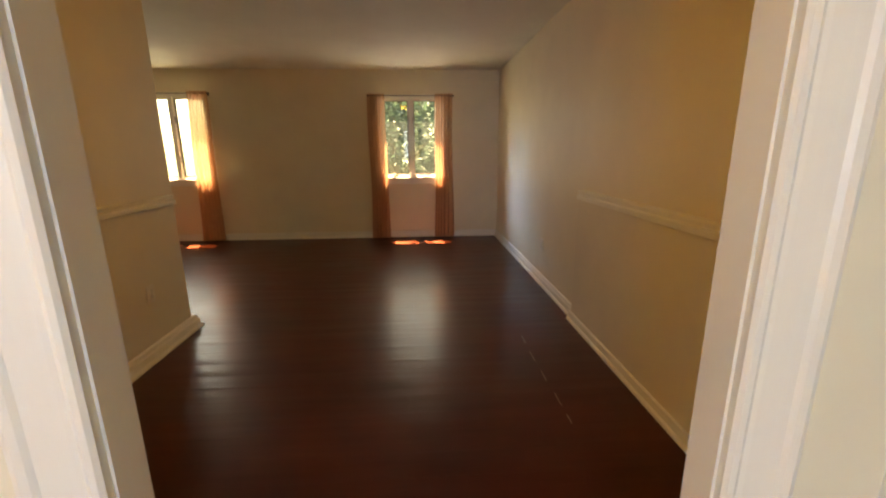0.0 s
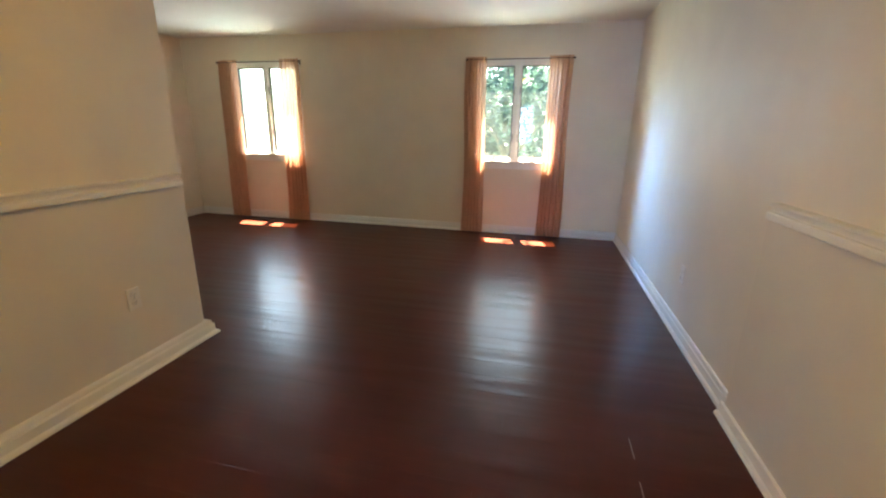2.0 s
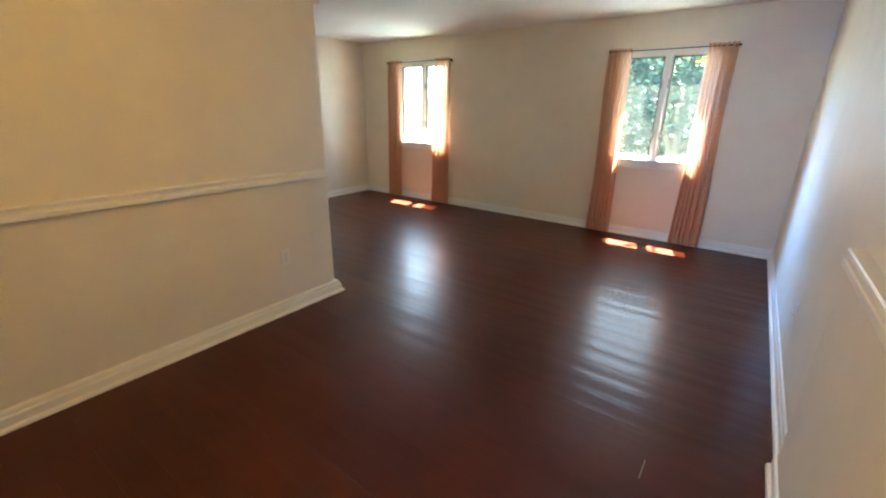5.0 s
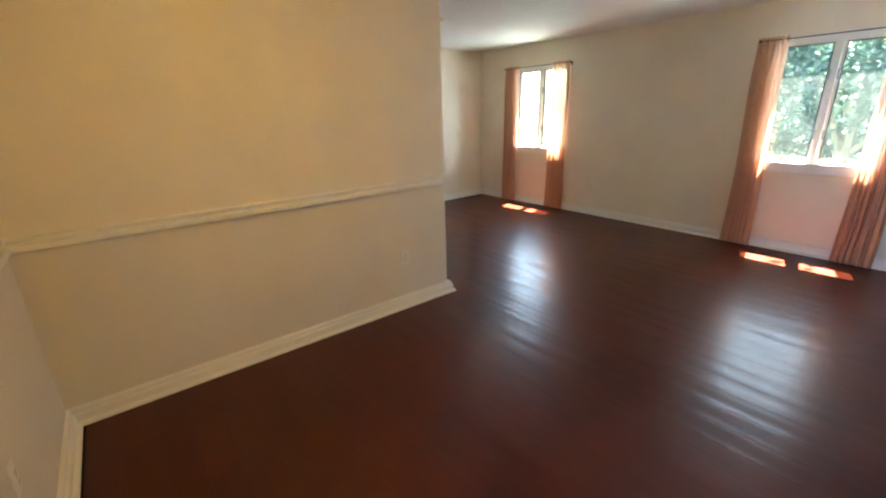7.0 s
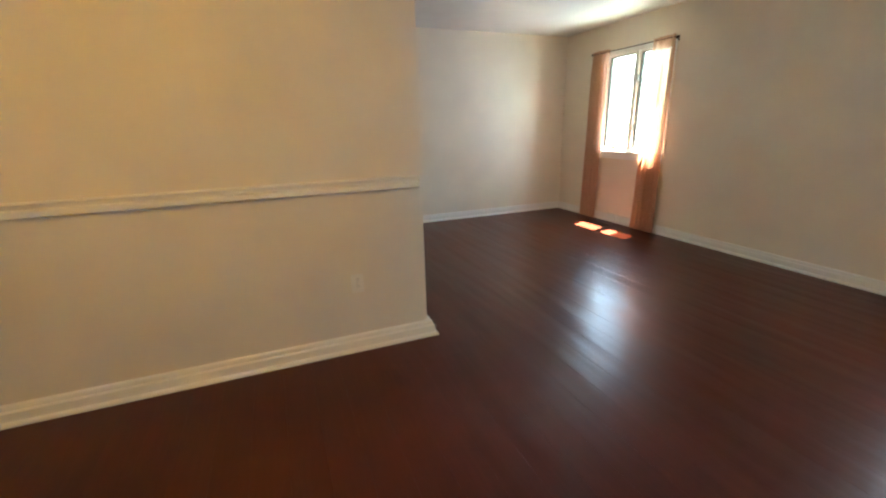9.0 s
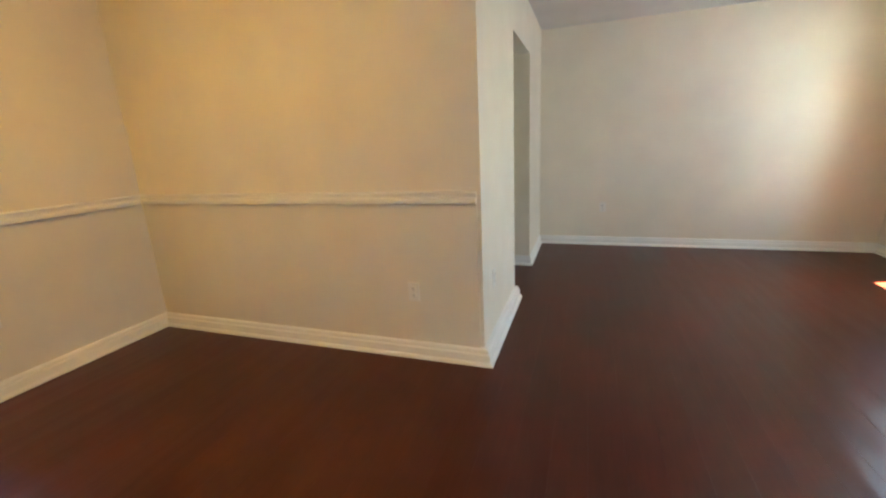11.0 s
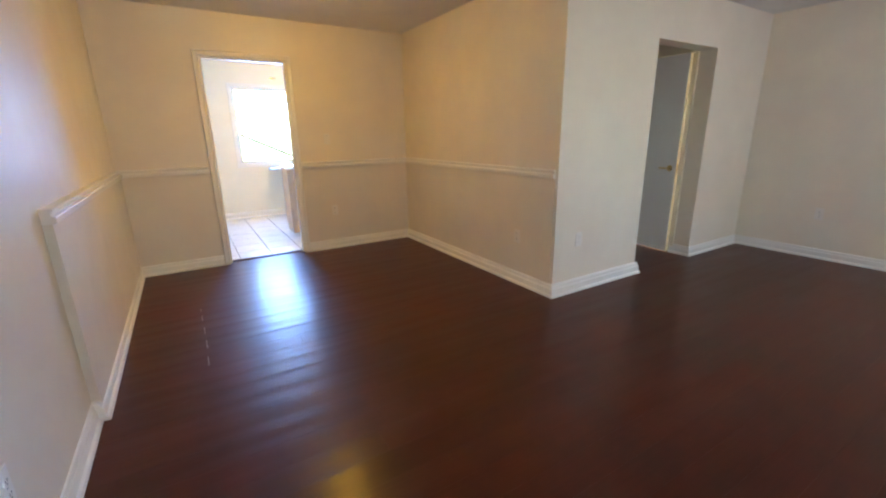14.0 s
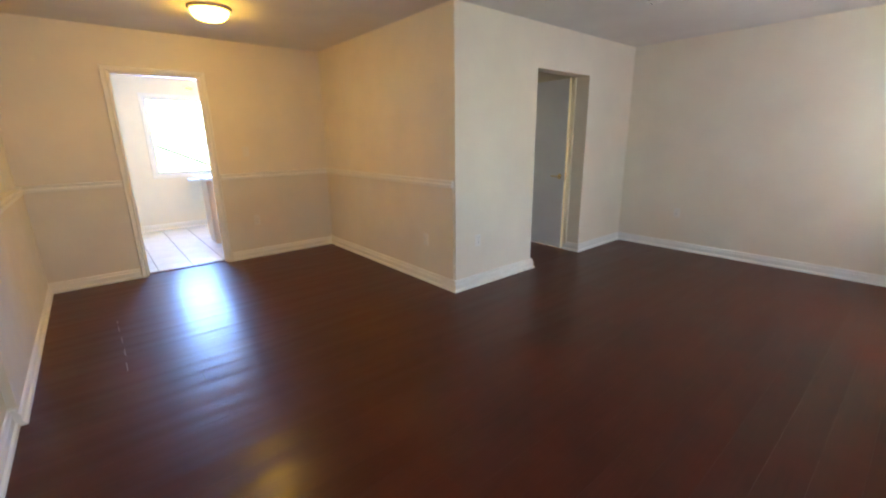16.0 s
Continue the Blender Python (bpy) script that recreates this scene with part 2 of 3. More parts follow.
def boxes(items, bevel=0.0):
    bm = bmesh.new()
    for lo, hi in items:
        box(bm, lo, hi, bevel)
    return bm


def lathe(profile, turns=32, centre=(0, 0, 0), axis="z"):
    """A turned shape from (radius, height) rows."""
    bm = bmesh.new()
    rings = []
    for r, h in profile:
        ring = []
        for i in range(turns):
            a = 2 * math.pi * i / turns
            p = (r * math.cos(a), r * math.sin(a), h)
            if axis == "x":
                p = (p[2], p[0], p[1])
            if axis == "y":
                p = (p[0], p[2], p[1])
            ring.append(bm.verts.new(Vector(p) + Vector(centre)))
        rings.append(ring)
    for a, b in zip(rings, rings[1:]):
        for i in range(turns):
            bm.faces.new((a[i], a[(i + 1) % turns], b[(i + 1) % turns], b[i]))
    for ring in (rings[0], rings[-1]):
        bm.faces.new(ring)
    bmesh.ops.recalc_face_normals(bm, faces=bm.faces)
    return bm


def moulding(profile, p0, p1, out, mitre0=0, mitre1=0):
    """A moulding along the floor line p0 to p1; profile rows are (out from wall, height); mitre +1 lengthens with the depth, -1 shortens."""
    bm = bmesh.new()
    p0, p1, out = Vector((*p0, 0)), Vector((*p1, 0)), Vector((*out, 0))
    way = (p1 - p0).normalized()
    rows = []
    for p, s, mt in ((p0, -1, mitre0), (p1, 1, mitre1)):
        rows.append([bm.verts.new(p + out * o + way * (s * mt * o) + Vector((0, 0, h))) for o, h in profile])
    n = len(profile)
    for i in range(n):
        bm.faces.new((rows[0][i], rows[0][(i + 1) % n], rows[1][(i + 1) % n], rows[1][i]))
    bm.faces.new(rows[0])
    bm.faces.new(rows[1])
    bmesh.ops.recalc_face_normals(bm, faces=bm.faces)
    return bm


# ---------------------------------------------------------------- setting
def structure(name, items, material, label):
    return tagged(link(name, boxes(items), material), label, "wall", kind="structure")


Z0, Z1 = -0.03, CEIL
WIN_R = (1.20, 2.17, 0.925, 2.055)   # opening: x from, x to, sill, head
WIN_L = (-2.18, -1.21, 0.925, 2.085)


def holed(x0, x1, y0, y1, holes):
    """Wall pieces along x round openings (x from, x to, z from, z to)."""
    out, x = [], x0
    for a, b, c, d in sorted(holes):
        out.append(((x, y0, Z0), (a, y1, Z1)))
        if c > Z0:
            out.append(((a, y0, Z0), (b, y1, c)))
        out.append(((a, y0, d), (b, y1, Z1)))
        x = b
    out.append(((x, y0, Z0), (x1, y1, Z1)))
    return out


DOOR_X0, DOOR_X1, DOOR_TOP = 1.392, 2.175, 2.042
HALL_X0, HALL_X1, HALL_TOP = -2.0, -1.065, 2.035
K_SOUTH, K_WEST, K_EAST, K_NORTH = -2.76, -0.6, 3.2, SOUTH - 0.048

structure("wall_north", holed(WEST - 0.12, EAST + 0.12, NORTH, NORTH + 0.16, [WIN_R, WIN_L]), WALL, "off-white painted living room wall with two windows")
structure("wall_east", [((EAST, SOUTH, Z0), (EAST + 0.12, NORTH, Z1))], WALL, "off-white painted wall along dining and living area")
structure("wall_west", [((WEST - 0.12, BACK - BT, Z0), (WEST, NORTH, Z1))], WALL, "off-white painted end wall of the living room")
structure("wall_back", holed(WEST, X0 - 0.12, BACK - BT, BACK, [(HALL_X0, HALL_X1, Z0, HALL_TOP)]), WALL, "off-white wall with an open hall passage")
structure("wall_partition", [((X0 - 0.12, SOUTH, Z0), (X0, BACK, Z1))], WALL, "cream partition wall of the dining area")
structure("wall_south", holed(X0 - 0.12, EAST + 0.12, K_NORTH, SOUTH, [(DOOR_X0, DOOR_X1, Z0, DOOR_TOP)]), WALL, "cream dining wall with the kitchen doorway")
ceiling = boxes([((WEST, BACK - BT, CEIL), (EAST, NORTH, CEIL + 0.1)), ((X0, SOUTH, CEIL), (EAST, BACK - BT, CEIL + 0.1))])
tagged(link("ceiling", ceiling, CEILING), "matt off-white painted plaster ceiling", "ceiling", kind="structure")

seam = bmesh.new()
rows_of = []
for i in range(17):
    u = i / 16
    out = 0.0045 * (0.5 - 0.5 * math.cos(2 * math.pi * u)) + 0.0002
    rows_of.append([seam.verts.new((-0.70 + 0.30 * u, NORTH - out, z)) for z in (0.09, CEIL)])
for lo, hi in zip(rows_of, rows_of[1:]):
    seam.faces.new((lo[0], lo[1], hi[1], hi[0]))
bmesh.ops.recalc_face_normals(seam, faces=seam.faces)
for f in seam.faces:
    if f.normal.y > 0:
        f.normal_flip()
tagged(link("wall_seam", seam, WALL, smooth=True), "taped plasterboard joint swelling under the wall paint", "wall seam", kind="structure")

# hall behind the opening
HW = HALL_X0
structure("wall_hall_west", [((HW - 0.1, 1.2, Z0), (HW, 1.54, Z1)), ((HW - 0.1, 1.54, 2.05), (HW, 2.325, Z1))], WALL, "off-white hall wall with a door")
structure("wall_hall_east", [((HALL_X1, 1.3, Z0), (HALL_X1 + 0.1, BACK - BT, Z1))], WALL, "off-white hall side wall")
# out of view; placed this near to throw light back on the hall door
structure("wall_hall_end", [((HW - 1.6, 1.2, Z0), (HALL_X1 + 0.1, 1.3, Z1))], WALL, "unseen off-white hall end wall, set close to bounce light onto the door")
structure("wall_closet", [((HW - 1.7, 1.2, Z0), (HW - 1.6, BACK - BT, Z1))], WALL, "off-white wall of the room behind the hall door")
tagged(link("ceiling_hall", boxes([((HW - 1.6, 1.2, CEIL), (HALL_X1 + 0.1, BACK - BT, CEIL + 0.1))]), CEILING), "off-white hall ceiling", "ceiling", kind="structure")

# kitchen
KWIN = (0.62, 1.665, 0.865, 2.06)
structure("wall_kitchen_south", holed(K_WEST, K_EAST, K_SOUTH - 0.15, K_SOUTH, [KWIN]), KITCHEN, "pale yellow kitchen wall with a window")
structure("wall_kitchen_west", [((K_WEST - 0.1, K_SOUTH - 0.15, Z0), (K_WEST, K_NORTH, Z1))], KITCHEN, "pale yellow kitchen side wall")
structure("wall_kitchen_east", [((K_EAST, K_SOUTH - 0.15, Z0), (K_EAST + 0.1, K_NORTH, Z1))], KITCHEN, "pale yellow kitchen side wall")
structure("wall_kitchen_north", [((K_WEST, K_NORTH - 0.006, Z0), (DOOR_X0, K_NORTH, Z1)), ((DOOR_X1, K_NORTH - 0.006, Z0), (K_EAST, K_NORTH, Z1)),
          ((DOOR_X0, K_NORTH - 0.006, DOOR_TOP), (DOOR_X1, K_NORTH, Z1))], KITCHEN, "pale yellow painted face of the kitchen doorway wall")
structure("wall_kitchen_north_end", [((K_WEST, K_NORTH, Z0), (X0 - 0.12, K_NORTH + 0.1, Z1))], KITCHEN, "pale yellow kitchen wall")
tagged(link("ceiling_kitchen", boxes([((K_WEST, K_SOUTH, CEIL), (K_EAST, K_NORTH, CEIL + 0.1))]), CEILING), "off-white kitchen ceiling", "ceiling", kind="structure")

# ---------------------------------------------------------------- wainscot, rail and baseboards
PT, PTE = 0.022, 0.035
structure("wainscot_partition", [((X0, SOUTH, 0.0), (X0 + PT * 0.5, BACK - 0.022, 0.955))], PANEL, "cream painted wainscot panel below the chair rail")
structure("wainscot_south", [((X0 + PT * 0.5, SOUTH, 0.0), (DOOR_X0 - 0.06, SOUTH + PT * 0.5, 0.955)), ((DOOR_X1 + 0.06, SOUTH, 0.0), (EAST - PTE, SOUTH + PT * 0.5, 0.955))], PANEL, "cream painted wainscot panel beside the kitchen doorway")
structure("wainscot_east", [((EAST - PTE, SOUTH, 0.0), (EAST, RAIL_END, 0.955))], PANEL, "cream painted wainscot panel on the long wall")
RAIL = [(0.0, 0.943), (0.020, 0.943), (0.022, 0.947), (0.022, 0.968), (0.019, 0.974), (0.002, 0.977), (0.002, 0.992), (0.015, 0.995), (0.017, 1.001), (0.010, 1.007), (0.0, 1.009)]


def trim(name, profile, p0, p1, out, label, m0=0, m1=0, material=None):
    return tagged(link(name, moulding(profile, p0, p1, out, m0, m1), material or TRIM), label, "trim", kind="structure")


RAIL = [(o, h + 0.010) for o, h in RAIL]
R1 = "cream painted moulded chair rail"
RAILW = [(o * 0.95 + PT * 0.5, h) if o else (0.0, h) for o, h in RAIL]
RAILE = [(o * 0.7 + PTE, h) if o else (0.0, h) for o, h in RAIL]
trim("chair_rail", RAILW, (X0, BACK - 0.022), (X0, SOUTH), (1, 0), R1, 0, -1)
trim("chair_rail", RAILW, (X0, SOUTH), (DOOR_X0 - 0.06, SOUTH), (0, 1), R1, -1, 0)
trim("chair_rail", RAILW, (DOOR_X1 + 0.06, SOUTH), (EAST, SOUTH), (0, 1), R1, 0, -1)
trim("chair_rail", RAILE, (EAST, SOUTH), (EAST, RAIL_END), (-1, 0), R1, -1, 0)


def board(depth, shoe=0.016):
    d = depth
    k = min(0.018, d * 0.5)
    return [(0, 0), (d + shoe, 0), (d + shoe, 0.008), (d + shoe * 0.7, 0.017), (d, 0.021), (d, 0.064), (d - 0.2 * k, 0.068), (d - 0.55 * k, 0.071), (d - 0.6 * k, 0.084), (d - 0.8 * k, 0.093), (max(0.001, d - 1.3 * k), 0.098), (0, 0.098)]


B1 = "cream painted stepped baseboard with shoe moulding"
B2 = "white painted baseboard with shoe moulding"
thick, thin = board(0.040, 0.019), board(0.016)
trim("baseboard", thick, (X0, BACK), (X0, SOUTH), (1, 0), B1, 1, -1)
trim("baseboard", thick, (X0, SOUTH), (DOOR_X0 - 0.06, SOUTH), (0, 1), B1, -1, 0)
trim("baseboard", thick, (DOOR_X1 + 0.06, SOUTH), (EAST, SOUTH), (0, 1), B1, 0, -1)
trim("baseboard", board(0.045), (EAST, SOUTH), (EAST, RAIL_END + 0.03), (-1, 0), B1, -1, 0)
trim("baseboard", thin, (EAST, RAIL_END + 0.03), (EAST, NORTH), (-1, 0), B2, 0, -1, SKIRT)
trim("baseboard", thin, (EAST, NORTH), (WEST, NORTH), (0, -1), B2, -1, -1, SKIRT)
trim("baseboard", thin, (WEST, NORTH), (WEST, BACK), (1, 0), B2, -1, -1, SKIRT)
trim("baseboard", thin, (WEST, BACK), (HALL_X0, BACK), (0, 1), B2, -1, 1, SKIRT)
trim("baseboard", thick, (HALL_X1, BACK), (X0, BACK), (0, 1), B2, 0.3, 1, SKIRT)
trim("baseboard", thin, (HALL_X0, BACK), (HALL_X0, BACK - 0.2), (1, 0), B2, 1, 0, SKIRT)
trim("baseboard", thin, (K_EAST, K_SOUTH), (K_WEST, K_SOUTH), (0, 1), "pale painted kitchen baseboard", 0, 0)


# ---------------------------------------------------------------- doorways
COLONIAL = [(0.0, 0.0), (0.0, 0.011), (0.05, 0.016), (0.13, 0.017), (0.19, 0.012), (0.24, 0.0095), (0.31, 0.011), (0.55, 0.014), (0.70, 0.0165), (0.76, 0.021), (0.86, 0.023), (0.95, 0.020), (1.0, 0.015), (1.0, 0.0)]


def casing(name, x0, x1, top, y, out, material, label, width=0.055):
    """A mitred door casing of two legs and a head, with a beaded section."""
    bm = bmesh.new()

    def ring(point):
        return [bm.verts.new(point(d * width, y + out * t)) for d, t in COLONIAL]

    rings = [ring(lambda d, yy: (x0 - d, yy, 0.0)), ring(lambda d, yy: (x0 - d, yy, top + d)), ring(lambda d, yy: (x1 + d, yy, top + d)), ring(lambda d, yy: (x1 + d, yy, 0.0))]
    n = len(COLONIAL)
    for a, b in zip(rings, rings[1:]):
        for i in range(n):
            bm.faces.new((a[i], a[(i + 1) % n], b[(i + 1) % n], b[i]))
    bm.faces.new(rings[0])
    bm.faces.new(rings[-1])
    bmesh.ops.recalc_face_normals(bm, faces=bm.faces)
    return tagged(link(name, bm, material), label, "door casing", kind="structure")


casing("door_casing_dining", DOOR_X0, DOOR_X1, DOOR_TOP, SOUTH, 1, TRIM, "cream painted moulded casing round the kitchen doorway")
casing("door_casing_kitchen", DOOR_X0 + 0.014, DOOR_X1 - 0.014, DOOR_TOP - 0.014, K_NORTH - 0.006, -1, TRIM, "cream painted moulded casing on the kitchen side", 0.095)
jamb = boxes([((DOOR_X0, K_NORTH - 0.006, 0.0), (DOOR_X0 + 0.018, SOUTH, DOOR_TOP)), ((DOOR_X1 - 0.018, K_NORTH - 0.006, 0.0), (DOOR_X1, SOUTH, DOOR_TOP)),
              ((DOOR_X0 + 0.018, K_NORTH - 0.006, DOOR_TOP - 0.018), (DOOR_X1 - 0.018, SOUTH, DOOR_TOP))])
tagged(link("door_jamb", jamb, TRIM), "cream painted wooden lining of the kitchen doorway", "door frame", kind="structure")
structure("wainscot_kitchen", [((2.40, K_NORTH - 0.020, 0.0), (K_EAST, K_NORTH - 0.006, 1.07))], WHITE, "pale half-height panelling on the kitchen wall")
tagged(link("panel_cap", box(bmesh.new(), (2.39, K_NORTH - 0.034, 1.07), (K_EAST, K_NORTH - 0.006, 1.092), 0.005), WHITE), "white cap moulding over the kitchen panelling", "trim", kind="structure")
tagged(link("threshold", box(bmesh.new(), (DOOR_X0 + 0.018, K_NORTH - 0.03, -0.01), (DOOR_X1 - 0.018, K_NORTH + 0.03, 0.010), 0.005), PLANK), "dark wooden threshold strip at the kitchen tiles", "threshold", kind="structure")

# ---------------------------------------------------------------- floors
tagged(link("subfloor", boxes([((HW - 1.7, 1.2, -0.06), (X0 - 0.06, BACK - 0.16, -0.022)), ((WEST, BACK - 0.16, -0.06), (X0 - 0.06, NORTH, -0.022)), ((X0 - 0.06, K_NORTH, -0.06), (EAST, NORTH, -0.022))]), SUBFLOOR), "dark joints under the floor boards", "floor", kind="structure")
tagged(link("kitchen_bed", boxes([((K_WEST, K_SOUTH, -0.06), (K_EAST, K_NORTH, -0.004))]), GROUT), "grey grout bed under the kitchen tiles", "floor", kind="structure")

# ---------------------------------------------------------------- windows


def window(name, rect, y, out, label, double=True, trim_paint=None):
    """A casement window in an opening (x from, x to, z from, z to) whose room face lies at y; out is +1 where outdoors lies at higher y."""
    x0, x1, z0, z1 = rect
    w = new(name)
    w.location = ((x0 + x1) / 2, y, z0)
    tagged(w, label, "window", kind="structure")
    o = Vector(w.location)

    def piece(nm, items, mat, parent=w, bevel=0.0, lab=""):
        bm = bmesh.new()
        for (a, b, c), (d, e, f) in items:
            ya, yb = sorted((y + out * b, y + out * e))
            box(bm, (a, ya, c), (d, yb, f), bevel, 1)
        bmesh.ops.translate(bm, vec=-o, verts=bm.verts)
        return part(nm, bm, mat, parent, lab)

    t, mw = 0.018, 0.045
    xm = (x0 + x1) / 2
    piece("window_frame", [((x0, 0.0, z0), (x0 + t, 0.15, z1)), ((x1 - t, 0.0, z0), (x1, 0.15, z1)), ((x0 + t, 0.0, z1 - t), (x1 - t, 0.15, z1)), ((x0 + t, 0.0, z0), (x1 - t, 0.15, z0 + t))], WHITE)
    c = 0.045
    piece("casing", [((x0 - c, -0.010, z0 - 0.002), (x0, 0.0, z1 + c)), ((x1, -0.010, z0 - 0.002), (x1 + c, 0.0, z1 + c)), ((x0, -0.010, z1), (x1, 0.0, z1 + c))], trim_paint or WHITE, bevel=0.002)
    if not double:
        piece("casing", [((x0 - c, -0.014, z0 - c), (x1 + c, 0.0, z0 - 0.002))], trim_paint, bevel=0.002)
    else:
        piece("window_sill", [((x0 - 0.05, -0.030, z0 - 0.022), (x1 + 0.05, 0.0, z0 - 0.002))], WHITE, bevel=0.005)
        piece("apron", [((x0 - 0.03, -0.014, z0 - 0.105), (x1 + 0.03, 0.0, z0 - 0.022))], WHITE, bevel=0.003)
    halves = [(x0 + t, xm - mw / 2), (xm + mw / 2, x1 - t)] if double else [(x0 + t, x1 - t)]
    if double:
        piece("mullion", [((xm - mw / 2, 0.004, z0 + t), (xm + mw / 2, 0.12, z1 - t))], WHITE, bevel=0.003)
    for a, b in halves:
        s = 0.022
        sash = piece("sash", [((a, 0.035, z0 + t), (a + s, 0.075, z1 - t)), ((b - s, 0.035, z0 + t), (b, 0.075, z1 - t)), ((a + s, 0.035, z1 - t - s), (b - s, 0.075, z1 - t)), ((a + s, 0.035, z0 + t), (b - s, 0.075, z0 + t + s))], WHITE)
        g = 0.010
        i0, i1, k0, k1 = a + s, b - s, z0 + t + s, z1 - t - s
        piece("gasket", [((i0, 0.030, k0), (i0 + g, 0.060, k1)), ((i1 - g, 0.030, k0), (i1, 0.060, k1)), ((i0 + g, 0.030, k1 - g), (i1 - g, 0.060, k1)), ((i0 + g, 0.030, k0), (i1 - g, 0.060, k0 + g))], GASKET, sash, lab="dark rubber glazing gasket")
        pane = piece("pane", [((i0, 0.050, k0), (i1, 0.054, k1))], GLASS, sash)
        pane.visible_shadow = False
        if double:
            h = (a + b) / 2
            piece("crank_handle", [((h - 0.035, -0.004, z0 + t), (h + 0.035, 0.034, z0 + t + 0.012)), ((h - 0.006, -0.010, z0 + t + 0.012), (h + 0.006, 0.018, z0 + t + 0.034)), ((h - 0.05, -0.016, z0 + t + 0.026), (h + 0.006, -0.006, z0 + t + 0.034))], BRONZE, bevel=0.002, lab="dark metal crank handle")
            e = b - 0.012 if b < xm else a + 0.012
            for f in (0.24, 0.72):
                zz = z0 + (z1 - z0) * f
                piece("sash_lock", [((e - 0.009, 0.012, zz - 0.045), (e + 0.009, 0.035, zz + 0.045)), ((e - 0.005, -0.004, zz - 0.02), (e + 0.005, 0.012, zz + 0.05))], STEEL, bevel=0.002, lab="grey metal casement lock")
    return w


window("window_1", WIN_R, NORTH, 1, "white double casement window with dark gaskets")
window("window_2", WIN_L, NORTH, 1, "white double casement window flooded with daylight")
window("window_3", KWIN, K_SOUTH, -1, "kitchen window with cream casing overlooking bright daylight", False, TRIM)


# ---------------------------------------------------------------- curtains and rods
def curtain_rod(x0, x1, z, y, label):
    rod = base_of("curtain_rod", ((x0 + x1) / 2, y, z), label, "curtain rod", "curtain rods")
    half = (x1 - x0) / 2
    part("rod", lathe([(0.0055, -half + 0.02), (0.0055, half - 0.02)], 14, axis="x"), BRONZE, rod, smooth=True)
    for s in (-1, 1):
        prof = [(0.004, s * (half - 0.025)), (0.010, s * (half - 0.022)), (0.011, s * (half - 0.016)), (0.007, s * (half - 0.012)), (0.012, s * (half - 0.007)), (0.013, s * (half - 0.002)), (0.008, s * half), (0.002, s * (half + 0.002))]
        part("finial", lathe(prof, 16, axis="x"), BRONZE, rod, smooth=True)
        bm = bmesh.new()
        xx = s * (half - 0.045)
        box(bm, (xx - 0.005, 0.0, -0.016), (xx + 0.005, NORTH - y - 0.004, -0.006), 0.001, 1)
        box(bm, (xx - 0.012, NORTH - y - 0.004, -0.035), (xx + 0.012, NORTH - y, 0.02), 0.001, 1)
        part("bracket", bm, BRONZE, rod)
    return rod


def curtain(top, bottom, z1, y, seed, label):
    """A sheer panel gathered on its rod: widths at the top and at the hem, folds that wander on the way down."""
    rnd = random.Random(seed)
    ph = [rnd.uniform(0, 6.28) for _ in range(6)]
    nx, nz, z0 = 72, 30, 0.008
    bm = bmesh.new()
    rows = []
    for j in range(nz + 1):
        v = j / nz
        z = z0 + (z1 + 0.028 - z0) * v
        open_ = min(1.0, (1 - v) * 6)
        row = []
        for i in range(nx + 1):
            u = i / nx
            belly = 0.010 * math.sin(math.pi * v) * math.sin(ph[0] + 3 * v)
            a = (bottom[0] * (1 - v) + top[0] * v) + belly
            b = (bottom[1] * (1 - v) + top[1] * v) - belly
            wob = 0.006 * math.sin(7 * v + ph[1]) * open_
            uu = u + 0.05 * math.sin(2 * math.pi * u + ph[5])
            x = a + (b - a) * u + wob
            amp = 0.010 + 0.017 * open_
            fold = math.sin(2 * math.pi * 5.5 * uu + ph[2] + 0.8 * v) + 0.45 * math.sin(2 * math.pi * 11 * uu + ph[3] - 1.5 * v) + 0.35 * math.sin(2 * math.pi * 2.3 * uu + ph[4] + 2.2 * v)
            yy = y + amp * 0.62 * fold
            if v > 0.985:
                z_ = z + 0.006 * math.sin(40 * u + ph[3])
            else:
                z_ = z
            row.append(bm.verts.new((x, yy, z_)))
        rows.append(row)
    for a, b in zip(rows, rows[1:]):
        for i in range(nx):
            bm.faces.new((a[i], a[i + 1], b[i + 1], b[i]))
    cx, e = (top[0] + top[1]) / 2, None
    c = base_of("curtain", (cx, y, 0.0), label, "curtain", "sheer curtains")
    bmesh.ops.translate(bm, vec=(-cx, -y, 0), verts=bm.verts)
    part("panel", bm, SHEER, c, smooth=True)
    # hem: a doubled band at the foot
    hem = bmesh.new()
    prev = None
    for co in [v for v in rows_first(c)]:
        lo, hi = hem.verts.new((co.x, co.y - 0.0025, 0.006)), hem.verts.new((co.x, co.y - 0.0025, 0.055))
        if prev:
            hem.faces.new((prev[0], lo, hi, prev[1]))
        prev = (lo, hi)
    part("hem", hem, SHEER, c, smooth=True)
    return c


def rows_first(c):
    me = c.children[0].data
    return [me.vertices[i].co.copy() for i in range(73)]


ROD_Y = NORTH - 0.062
curtain_rod(1.068, 2.314, 2.078, ROD_Y, "thin dark bronze curtain rod with round finials")
curtain_rod(-2.386, -1.115, 2.110, ROD_Y, "thin dark bronze curtain rod with round finials")
CL = "sheer peach-orange curtain hanging to the floor"
curtain((1.065, 1.315), (1.065, 1.345), 2.078, ROD_Y, 1, CL)
curtain((2.035, 2.295), (2.02, 2.32), 2.078, ROD_Y, 2, CL)
curtain((-2.355, -2.075), (-2.40, -2.10), 2.110, ROD_Y, 3, CL + ", glowing in sunlight")
